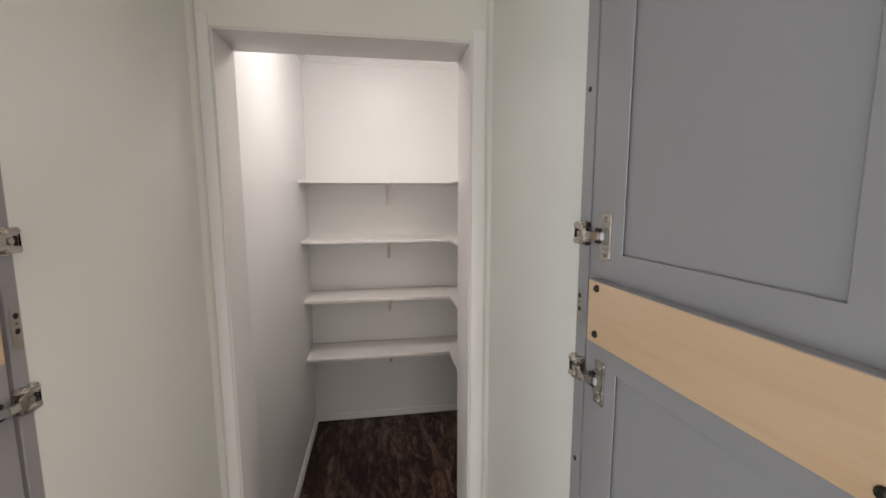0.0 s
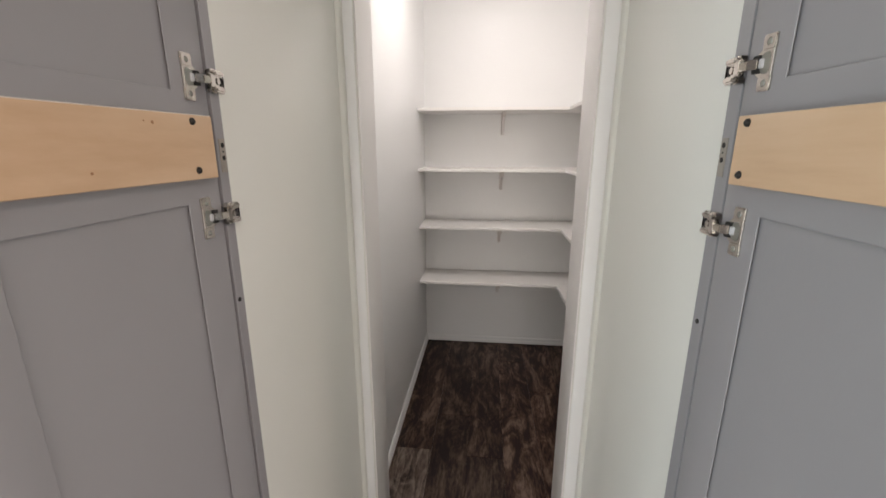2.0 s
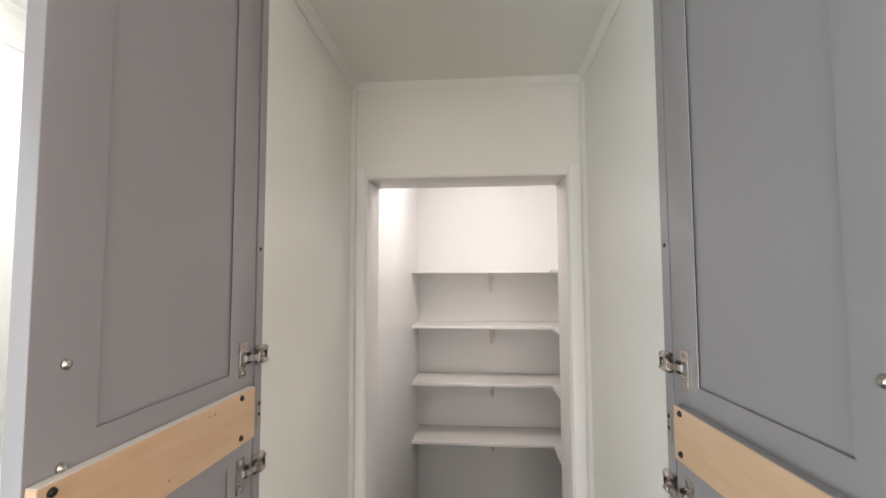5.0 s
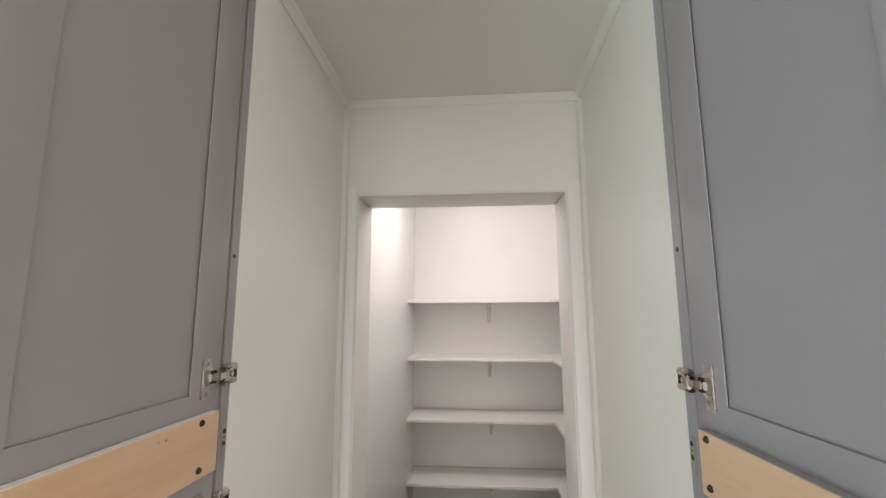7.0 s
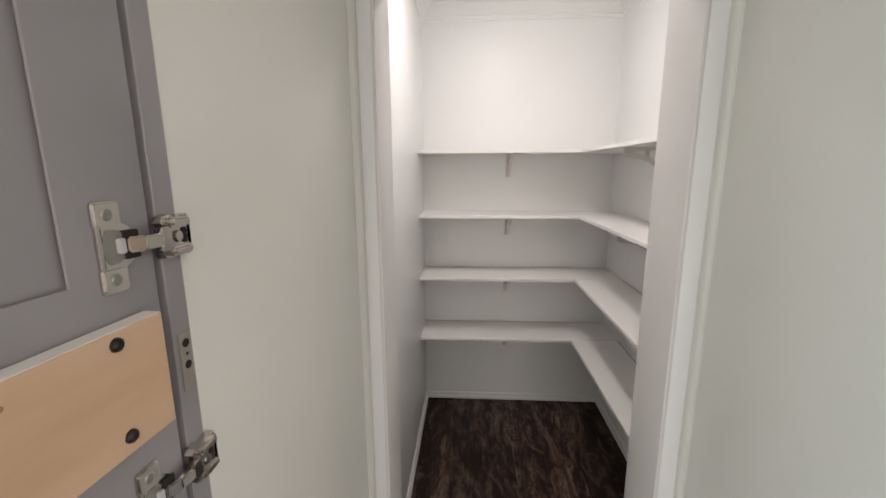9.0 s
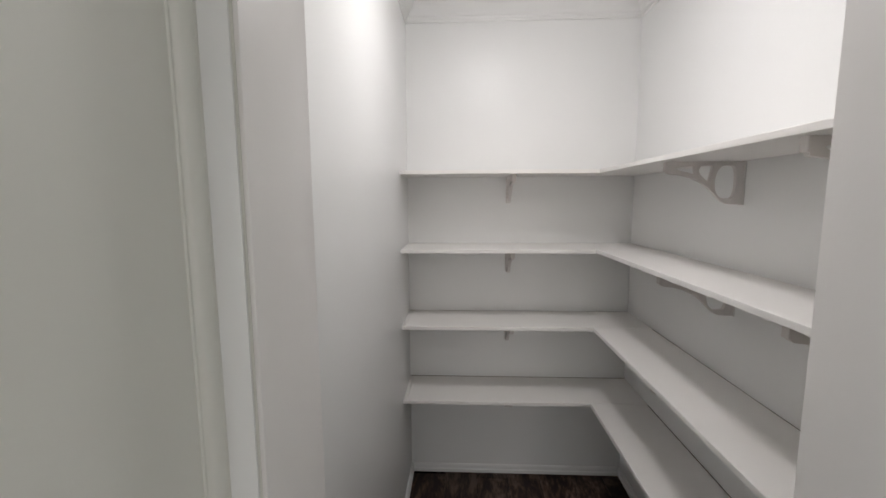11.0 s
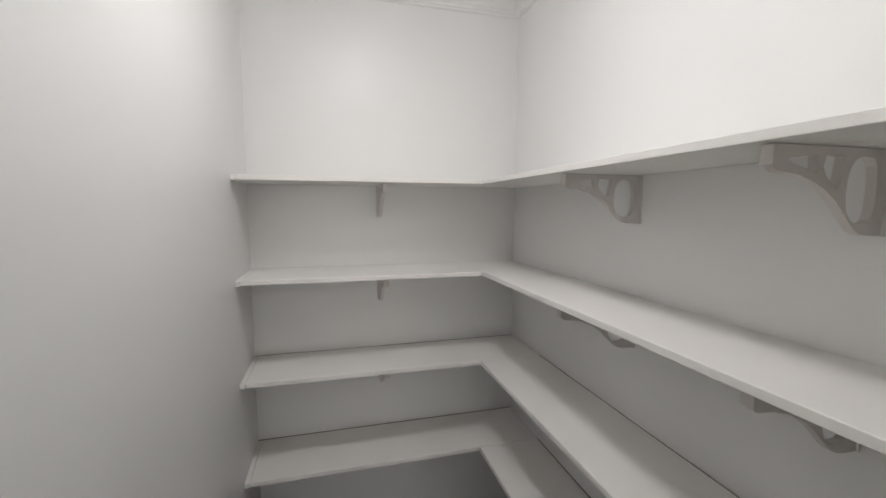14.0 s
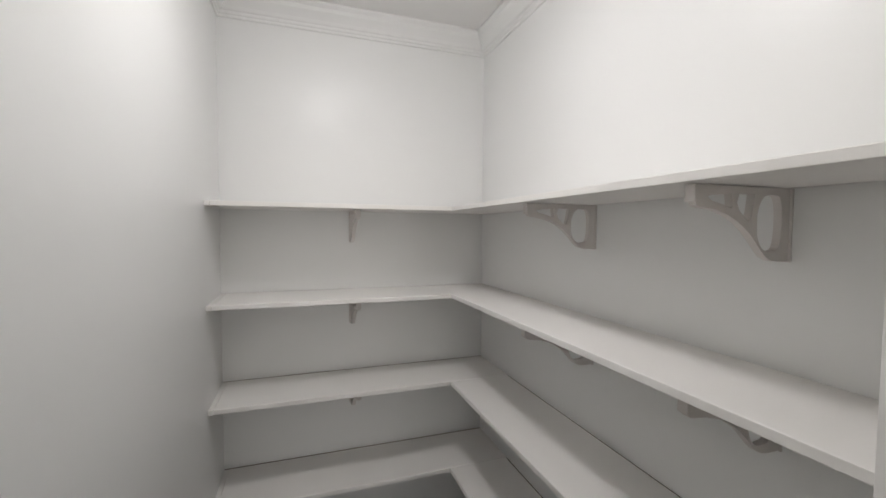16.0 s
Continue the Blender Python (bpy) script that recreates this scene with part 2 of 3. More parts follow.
def sweep(bm, profile, path):
    """A closed profile of (out, up) run along straight sides: path is a list of (point, out direction) pairs."""
    rings = []
    for p, out in path:
        rings.append([bm.verts.new(Vector(p) + Vector(out) * a + Vector((0, 0, b))) for a, b in profile])
    n = len(profile)
    for r, s in zip(rings, rings[1:]):
        for i in range(n):
            bm.faces.new((r[i], r[(i + 1) % n], s[(i + 1) % n], s[i]))
    bm.faces.new(rings[0])
    bm.faces.new(list(reversed(rings[-1])))
    bmesh.ops.recalc_face_normals(bm, faces=bm.faces)
    return bm


def mesh_of(name, bm, mat, smooth=False):
    me = bpy.data.meshes.new(name)
    bmesh.ops.recalc_face_normals(bm, faces=bm.faces)
    bm.to_mesh(me)
    bm.free()
    me.materials.append(mat)
    if smooth:
        for p in me.polygons:
            p.use_smooth = True
        me.set_sharp_from_angle(angle=radians(35))
    return me


def part(name, bm, mat, parent, label="", smooth=False):
    ob = new(name, mesh_of(name, bm, mat, smooth))
    ob.parent = parent
    if label:
        ob["label"] = label
    return ob


def thing(name, bm, mat, label, category, group="", kind="", smooth=False):
    return tagged(new(name, mesh_of(name, bm, mat, smooth)), label, category, group, kind)


def structure(name, boxes, mat, label, bevel=0.0):
    bm = bmesh.new()
    for lo, hi in boxes:
        box(bm, lo, hi, bevel)
    return thing(name, bm, mat, label, name.split("_")[0], kind="structure")


# ---------------------------------------------------------------- plan, in metres
PL, PR = -0.449, 0.785            # pantry side walls
PB, PF = 3.075, 1.252             # pantry back wall, and the back of the doorway wall
AL, AR = -0.366, 0.300            # cabinet side walls
AF, AB = 0.583, 1.106             # cabinet front and the doorway wall's face
OL, OR, OH = -0.325, 0.258, 2.03  # doorway
ACEIL, PCEIL = 2.318, 2.655
LT = 0.005                        # doorway lining
KL, KR, KB, KF = -1.615, 2.3, -3.2, 1.22

# ---------------------------------------------------------------- setting
structure("wall_pantry_left", [((PL - 0.10, PF, 0), (PL, PB + 0.1, PCEIL))], WALL, "smooth white painted side wall of the pantry")
structure("wall_pantry_right", [((PR, PF, 0), (PR + 0.10, PB + 0.1, PCEIL))], WALL, "white painted pantry wall behind the shelves")
structure("wall_pantry_back", [((PL, PB, 0), (PR, PB + 0.1, PCEIL))], WALL, "white painted end wall of the pantry")


def doorway_wall():
    """One wall with a tall opening; the plastered edges of the opening are slightly rounded."""
    b = bmesh.new()
    pts = [(PL - 0.10, 0), (OL - LT, 0), (OL - LT, OH + LT), (OR + LT, OH + LT), (OR + LT, 0), (PR + 0.10, 0), (PR + 0.10, PCEIL), (PL - 0.10, PCEIL)]
    f = b.faces.new([b.verts.new((x, AB, z)) for x, z in pts])
    ext = bmesh.ops.extrude_face_region(b, geom=[f], use_keep_orig=True)
    for v in ext["geom"]:
        if isinstance(v, bmesh.types.BMVert):
            v.co.y = PF
    rim = [e for e in b.edges if abs(e.verts[0].co.y - e.verts[1].co.y) < 1e-6 and all(OL - LT - 1e-4 <= v.co.x <= OR + LT + 1e-4 and v.co.z <= OH + LT + 1e-4 for v in e.verts)]
    bmesh.ops.bevel(b, geom=rim, offset=0.0012, segments=2, affect="EDGES")
    bmesh.ops.triangulate(b, faces=[g for g in b.faces if len(g.verts) > 4])
    return thing("wall_doorway", b, LINER, "white painted wall with the narrow plain doorway", "wall", kind="structure")


doorway_wall()
structure("ceiling_pantry", [((PL - 0.1, PF, PCEIL), (PR + 0.1, PB + 0.1, PCEIL + 0.08))], CEIL, "flat white painted pantry ceiling")
structure("ceiling_cabinet", [((AL - 0.03, AF, ACEIL), (AR + 0.03, AB, ACEIL + 0.03))], LINER, "white top panel of the walk-through cabinet")


def panel_wall(name, front, back, out, label):
    """A side panel that runs from the cabinet's front to the doorway wall, a little out of square."""
    b = bmesh.new()
    pts = [(front, AF), (back, AB), (back + out, AB), (front + out, AF)]
    low = [b.verts.new((x, y, 0)) for x, y in pts]
    top = [b.verts.new((x, y, ACEIL)) for x, y in pts]
    b.faces.new(low)
    b.faces.new(top)
    for k in range(4):
        b.faces.new((low[k], low[(k + 1) % 4], top[(k + 1) % 4], top[k]))
    return thing(name, b, LINER, label, "wall", kind="structure")


ALF, ARF, ALB, ARB = -0.3635, 0.2915, -0.369, 0.310   # side panels, front and back
panel_wall("wall_cabinet_left", ALF, ALB, -0.02, "smooth off-white side panel of the walk-through cabinet")
panel_wall("wall_cabinet_right", ARF, ARB, 0.02, "smooth off-white side panel of the walk-through cabinet")

# scuff marks on the pantry's side wall


def scuff(points, width):
    b = bmesh.new()
    left = [b.verts.new((PL + 0.0004, y - width * w, z)) for y, z, w in points]
    right = [b.verts.new((PL + 0.0004, y + width * w, z)) for y, z, w in points]
    for k in range(len(points) - 1):
        b.faces.new((left[k], left[k + 1], right[k + 1], right[k]))
    part("scuff_mark", b, SCUFF, bpy.data.objects["wall_pantry_left"], "thin grey scuff on the paint")


scuff([(1.536, 1.631, 0.2), (1.529, 1.587, 0.8), (1.520, 1.542, 1.0), (1.512, 1.506, 1.0), (1.501, 1.468, 0.9), (1.487, 1.432, 0.1)], 0.0019)
scuff([(1.384, 1.4585, 0.3), (1.390, 1.4600, 1.0), (1.396, 1.4618, 0.2)], 0.0025)

# kitchen shell around the camera
WY0, WY1, WZ0, WZ1 = -2.25, -0.45, 0.06, 2.25
structure("wall_kitchen_left", [((KL - 0.1, KB, 0), (KL, WY0, PCEIL)), ((KL - 0.1, WY1, 0), (KL, KF, PCEIL)), ((KL - 0.1, WY0, 0), (KL, WY1, WZ0)), ((KL - 0.1, WY0, WZ1), (KL, WY1, PCEIL))],
          KITCHEN, "plain white kitchen wall with an unseen opening added for light")
structure("wall_kitchen_right", [((KR, KB, 0), (KR + 0.1, -1.97, PCEIL)), ((KR, -0.63, 0), (KR + 0.1, KF, PCEIL)), ((KR, -1.97, 0), (KR + 0.1, -0.63, 0.06)), ((KR, -1.97, 2.15), (KR + 0.1, -0.63, PCEIL))],
          KITCHEN, "plain white kitchen wall with an unseen opening added for light")
structure("wall_kitchen_far", [((KL, KF, 0), (PL - 0.1, KF + 0.1, PCEIL)), ((PR + 0.1, KF, 0), (KR, KF + 0.1, PCEIL))], KITCHEN, "plain white wall past the cabinet")
structure("wall_kitchen_back", [((KL, KB - 0.1, 0), (-1.12, KB, PCEIL)), ((0.42, KB - 0.1, 0), (KR, KB, PCEIL)), ((-1.12, KB - 0.1, 0), (0.42, KB, 0.06)), ((-1.12, KB - 0.1, 2.2), (0.42, KB, PCEIL))],
          KITCHEN, "plain white kitchen wall with an unseen opening added for light")
structure("ceiling_kitchen", [((KL - 0.1, KB - 0.1, PCEIL), (KR + 0.1, AF - 0.02, PCEIL + 0.08)), ((KL - 0.1, AF - 0.02, PCEIL), (PL - 0.1, KF + 0.1, PCEIL + 0.08)), ((PR + 0.1, AF - 0.02, PCEIL), (KR + 0.1, KF + 0.1, PCEIL + 0.08))],
          CEIL, "flat white kitchen ceiling")
structure("soffit_cabinet", [((AL - 0.06, AF - 0.02, ACEIL + 0.035), (AR + 0.06, AB, PCEIL))], KITCHEN, "white closed soffit over the cabinet")

# corner beads and slim mouldings
def bead(name, lo, hi, label, ease=0.001, mat=TRIM):
    b = bmesh.new()
    box(b, lo, hi, ease, 2)
    return thing(name, b, mat, label, "trim", kind="structure", smooth=True)


def corner_bead(name, x, s):
    """A small quarter-round bead with a fine groove at either side, standing in the corner."""
    prof = [(0.0003, 0.0003), (0.0003, 0.0215), (0.0022, 0.0212), (0.0028, 0.0198), (0.0018, 0.0186), (0.0030, 0.0178)]
    prof += [(0.0030 + 0.0080 * math.sin(radians(18 * k)), 0.0040 + 0.0138 * math.cos(radians(18 * k))) for k in range(1, 6)]
    prof += [(0.0100, 0.0034), (0.0112, 0.0028), (0.0118, 0.0020), (0.0118, 0.0003)]
    b = bmesh.new()
    low = [b.verts.new((x + s * a, AB - c, 0)) for a, c in prof]
    top = [b.verts.new((x + s * a, AB - c, ACEIL - 0.0205)) for a, c in prof]
    for k in range(len(prof)):
        n = (k + 1) % len(prof)
        b.faces.new((low[k], low[n], top[n], top[k]))
    bmesh.ops.triangle_fill(b, edges=[b.edges.get((top[k], top[(k + 1) % len(prof)])) for k in range(len(prof))])
    return thing(name, b, LINER, "small rounded white corner bead with fine grooves", "trim", kind="structure", smooth=True)


corner_bead("trim_bead_left", ALB, 1)
corner_bead("trim_bead_right", ARB, -1)
bead("trim_lining_left", (OL - LT + 0.0002, AB + 0.0010, 0), (OL, PF + 0.002, OH), "white lining board of the doorway", 0.001, JAMB_BOUNCE)
bead("trim_lining_right", (OR, AB + 0.0010, 0), (OR + LT - 0.0002, PF + 0.002, OH), "white lining board of the doorway", 0.001, JAMB_BOUNCE)
bead("trim_lining_head", (OL - LT + 0.0002, AB + 0.0010, OH + 0.0002), (OR + LT - 0.0002, PF + 0.002, OH + LT - 0.0002), "white head lining of the doorway", 0.001, JAMB_BOUNCE)
bead("trim_casing_left", (ALB + 0.0122, AB - 0.0030, 0), (OL - LT - 0.0012, AB - 0.0002, OH + 0.03), "flat white casing strip beside the doorway")
bead("trim_casing_right", (OR + LT + 0.0012, AB - 0.0030, 0), (ARB - 0.0122, AB - 0.0002, OH + 0.03), "flat white casing strip beside the doorway")
# slim moulding round the cabinet's top panel
SLIM = [(0, 0), (0.017, 0), (0.016, -0.003), (0.009, -0.009), (0.004, -0.0165), (0.0035, -0.020), (0, -0.020)]
for nm, p, q, out in (("trim_top_left", (ALF, AF, ACEIL), (ALB, AB, ACEIL), (1, 0, 0)), ("trim_top_right", (ARF, AF, ACEIL), (ARB, AB, ACEIL), (-1, 0, 0)),
                      ("trim_top_back", (ALB + 0.001, AB - 0.0003, ACEIL - 0.0004), (ARB - 0.001, AB - 0.0003, ACEIL - 0.0004), (0, -1, 0))):
    thing(nm, sweep(bmesh.new(), SLIM, [(p, out), (q, out)]), LINER, "slim white moulding under the cabinet's top panel", "trim", kind="structure")

# stepped crown moulding and small baseboards of the pantry
CROWN = [(0, 0), (0.085, 0), (0.085, -0.010), (0.078, -0.016), (0.070, -0.020), (0.062, -0.034), (0.048, -0.048), (0.034, -0.062), (0.026, -0.074), (0.018, -0.078), (0.016, -0.088), (0.010, -0.092), (0.009, -0.102), (0, -0.104)]


def ring(profile, x0, x1, y0, y1, z, mat, name, label):
    """A moulding mitred round a rectangular room."""
    b = bmesh.new()
    corners = [((x0, y0), (1, 1)), ((x0, y1), (1, -1)), ((x1, y1), (-1, -1)), ((x1, y0), (-1, 1))]
    rings = [[b.verts.new((cx + sx * a, cy + sy * a, z + u)) for a, u in profile] for (cx, cy), (sx, sy) in corners]
    n = len(profile)
    for k in range(4):
        r, s = rings[k], rings[(k + 1) % 4]
        for i in range(n):
            b.faces.new((r[i], r[(i + 1) % n], s[(i + 1) % n], s[i]))
    return thing(name, b, mat, label, "moulding", kind="structure")


ring([(a * 0.8, b) for a, b in CROWN], PL, PR, PF, PB, PCEIL, TRIM, "trim_crown_pantry", "white stepped crown moulding under the pantry ceiling")
CROWN_K = [(a * 1.1, b * 1.1) for a, b in CROWN]
thing("trim_crown_kitchen", sweep(bmesh.new(), CROWN_K, [((KL, KB, PCEIL), (1, 0, 0)), ((KL, KF, PCEIL), (1, 0, 0))]), TRIM, "white crown moulding along the kitchen ceiling", "moulding", kind="structure")
BASE = [(0, 0), (0.015, 0), (0.015, 0.018), (0.011, 0.024), (0.009, 0.040), (0.004, 0.048), (0, 0.048)]
thing("baseboard_left", sweep(bmesh.new(), BASE, [((PL, PF, 0), (1, 0, 0)), ((PL, PB, 0), (1, 0, 0))]), TRIM, "low white baseboard with a rounded shoe", "baseboard", kind="structure")
thing("baseboard_back", sweep(bmesh.new(), BASE, [((PL + 0.015, PB, 0), (0, -1, 0)), ((PR - 0.015, PB, 0), (0, -1, 0))]), TRIM, "low white baseboard with a rounded shoe", "baseboard", kind="structure")
thing("baseboard_right", sweep(bmesh.new(), BASE, [((PR, PF, 0), (-1, 0, 0)), ((PR, PB, 0), (-1, 0, 0))]), TRIM, "low white baseboard with a rounded shoe", "baseboard", kind="structure")

# pantry ceiling lamp: a shallow metal pan with a glowing glass dome, the only light of the pantry
lamp = tagged(new("ceiling_light"), "round white ceiling light with a glowing glass dome", "ceiling light")
lamp.location = (0.05, 2.01, PCEIL)
bm = bmesh.new()
tube(bm, (0, 0, -0.080), (0, 0, 0), 0.112, 0.118, 48)
part("base", bm, TRIM, lamp, smooth=True)
bm = bmesh.new()
rings = [[bm.verts.new((0.100 * math.cos(a) * math.cos(radians(15 * k)), 0.100 * math.sin(a) * math.cos(radians(15 * k)), -0.0805 - 0.050 * math.sin(radians(15 * k)))) for a in (2 * math.pi * i / 32 for i in range(32))] for k in range(6)]
for r, q in zip(rings, rings[1:]):
    for i in range(32):
        bm.faces.new((r[i], r[(i + 1) % 32], q[(i + 1) % 32], q[i]))
bm.faces.new(rings[-1])
part("dome", bm, glow("lamp_dome", (1.0, 0.965, 0.945), 85.0), lamp, "glowing white glass dome", smooth=True)

# ---------------------------------------------------------------- shelves
TOPS = (1.7640, 1.381, 0.993, 0.600)
SX, SY, ST = 0.501, 2.766, 0.018


def rise(k, y):
    """The long boards climb a little towards the doorway."""
    lift, climb = ((0.0, 0.005), (0.002, 0.006), (0.0, 0.0), (0.0, 0.0))[k]
    return lift + climb * (SY - y) / (SY - PF)


def shelf_board(lo, hi, edge_lo, edge_hi, label, strip, climb=None):
    """A board that stops a few millimetres short of the wall behind it, with a thin glued front edge; a dark strip
    stands in for the gap's shade.
    """
    def lifted(b):
        if climb is not None:
            for v in b.verts:
                v.co.z += rise(climb, v.co.y)
        return b

    board = thing("shelf_board", lifted(box(bmesh.new(), lo, hi, 0.0006, 1)), SHELF, label, "shelf", "pantry shelves")
    part("edge_strip", lifted(box(bmesh.new(), edge_lo, edge_hi, 0.0012, 2)), SHELF, board)
    part("gap_shade_strip", lifted(box(bmesh.new(), *strip)), GAP_SHADE, board, "dark brown strip standing in for shade in the wall gap")
    return board


WHERE = ("top", "second", "third", "lowest")
GAPS = (0.005, 0.007, 0.0085, 0.0085)
for k, z in enumerate(TOPS):
    g = GAPS[k]
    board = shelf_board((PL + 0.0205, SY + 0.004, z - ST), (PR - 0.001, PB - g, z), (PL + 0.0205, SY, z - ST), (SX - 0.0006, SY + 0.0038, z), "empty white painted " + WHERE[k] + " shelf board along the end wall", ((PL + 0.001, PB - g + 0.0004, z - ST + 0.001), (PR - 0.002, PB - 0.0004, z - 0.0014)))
    part("end_strip", box(bmesh.new(), (PL + 0.0008, SY - 0.0012, z - ST - 0.0008), (PL + 0.0188, PB - g, z - 0.0004), 0.0008, 1), SHELF, board, "narrow white filler strip against the wall")
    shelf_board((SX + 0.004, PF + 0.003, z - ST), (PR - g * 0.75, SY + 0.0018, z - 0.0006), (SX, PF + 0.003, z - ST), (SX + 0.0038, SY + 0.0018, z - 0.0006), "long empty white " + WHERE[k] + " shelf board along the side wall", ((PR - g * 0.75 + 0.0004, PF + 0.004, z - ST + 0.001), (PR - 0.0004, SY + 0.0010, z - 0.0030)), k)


def arc(cx, cy, rx, ry, a0, a1, n):
    return [(cx + rx * math.cos(radians(a0 + (a1 - a0) * i / n)), cy + ry * math.sin(radians(a0 + (a1 - a0) * i / n))) for i in range(n + 1)]


def fretted(bm, outline, holes, half):
    """A fretted flat piece: an outline with holes, given thickness along y."""
    loops = []
    edges = []
    for loop in (outline, *holes):
        vs = [bm.verts.new((a, -half, b)) for a, b in loop]
        loops.append(vs)
        edges += [bm.edges.new((vs[i], vs[(i + 1) % len(vs)])) for i in range(len(vs))]
    made = bmesh.ops.triangle_fill(bm, use_beauty=True, use_dissolve=False, edges=edges)
    faces = [g for g in made["geom"] if isinstance(g, bmesh.types.BMFace)]
    ext = bmesh.ops.extrude_face_region(bm, geom=faces, use_keep_orig=True)
    for v in ext["geom"]:
        if isinstance(v, bmesh.types.BMVert):
            v.co.y += 2 * half
    return bm


def shelf_bracket():
    """Built with the wall at x = 0 and the shelf above z = 0; it reaches out along -x."""
    root = tagged(new("shelf_bracket"), "white scrolled wooden bracket with fretted openings under a shelf", "bracket", "shelf brackets")
    low = [(-0.262, -0.030), (-0.259, -0.037), (-0.251, -0.040), (-0.215, -0.043), (-0.180, -0.052), (-0.150, -0.065), (-0.122, -0.083), (-0.100, -0.103), (-0.084, -0.119), (-0.070, -0.130), (-0.054, -0.136), (-0.036, -0.138), (-0.006, -0.138)]
    outline = [(-0.006, 0), (-0.262, 0)] + low
    d_hole = []
    for k in range(24):
        c, q = math.cos(radians(15 * k)), math.sin(radians(15 * k))
        d_hole.append((-0.064 + 0.036 * math.copysign(abs(c) ** (0.35 if c > 0 else 0.9), c), -0.066 + 0.053 * math.copysign(abs(q) ** 0.9, q)))
    mid = [(-0.108, -0.013), (-0.150, -0.013), (-0.156, -0.030), (-0.149, -0.044), (-0.126, -0.063), (-0.117, -0.061), (-0.112, -0.040)]
    tip = [(-0.170, -0.014), (-0.226, -0.019), (-0.232, -0.022), (-0.222, -0.028), (-0.190, -0.035), (-0.171, -0.041), (-0.167, -0.037)]
    b = bmesh.new()
    fretted(b, outline, [d_hole, mid, tip], 0.0075)
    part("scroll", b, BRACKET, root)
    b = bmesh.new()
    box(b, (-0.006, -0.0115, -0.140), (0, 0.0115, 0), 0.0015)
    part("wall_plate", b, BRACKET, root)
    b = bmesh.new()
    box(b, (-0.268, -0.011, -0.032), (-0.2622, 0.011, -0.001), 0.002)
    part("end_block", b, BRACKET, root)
    return root


first = shelf_bracket()
spots = []
for k, z in enumerate(TOPS):
    for y in (2.197, 1.634):
        spots.append(pose(PR, y, z - ST - 0.001 + rise(k, y)))
    spots.append(pose(0.106, PB, z - ST - 0.0004, 0, 0, 90))
first.matrix_basis = spots[0]
for p in first.children:
    p.data.transform(Matrix.Diagonal((0.965, 1.0, 1.025, 1.0)))
for m in spots[1:]:
    copy_thing(first, m)


# ---------------------------------------------------------------- hidden doors
SEAM, DTOP, DBOT, DW, DT = 1.5315, 2.368, 0.115, 0.333, 0.020


CUT = 0.006                       # the leaf stops this far short of the hinge line


def routed_frame(s, z0, z1, stile, rail):
    """One leaf's frame: a face with eased edges over a core that is grooved all round for the floating panel."""
    b = bmesh.new()
    for x0, x1, groove in ((0.0, 0.0014, 0.0), (0.0014, DT, 0.010)):
        a, c = stile - groove, rail - groove
        outer = [(-CUT, z0), (-DW, z0), (-DW, z1), (-CUT, z1)]
        inner = [(-a, z0 + c), (-DW + a, z0 + c), (-DW + a, z1 - c), (-a, z1 - c)]
        front = [[b.verts.new((-s * x0, y, z)) for y, z in loop] for loop in (outer, inner)]
        back = [[b.verts.new((-s * x1, y, z)) for y, z in loop] for loop in (outer, inner)]
        for k in range(4):
            n = (k + 1) % 4
            for side in (front, back):
                b.faces.new((side[0][k], side[0][n], side[1][n], side[1][k]))
            for loop in (0, 1):
                b.faces.new((front[loop][k], front[loop][n], back[loop][n], back[loop][k]))
    bmesh.ops.recalc_face_normals(b, faces=b.faces)
    sharp = [e for e in b.edges if e.calc_face_angle(0) > 0.5 and all(abs(v.co.x) < 1e-6 for v in e.verts)]
    bmesh.ops.bevel(b, geom=sharp, offset=0.0007, segments=2, affect="EDGES", profile=0.5)
    return b


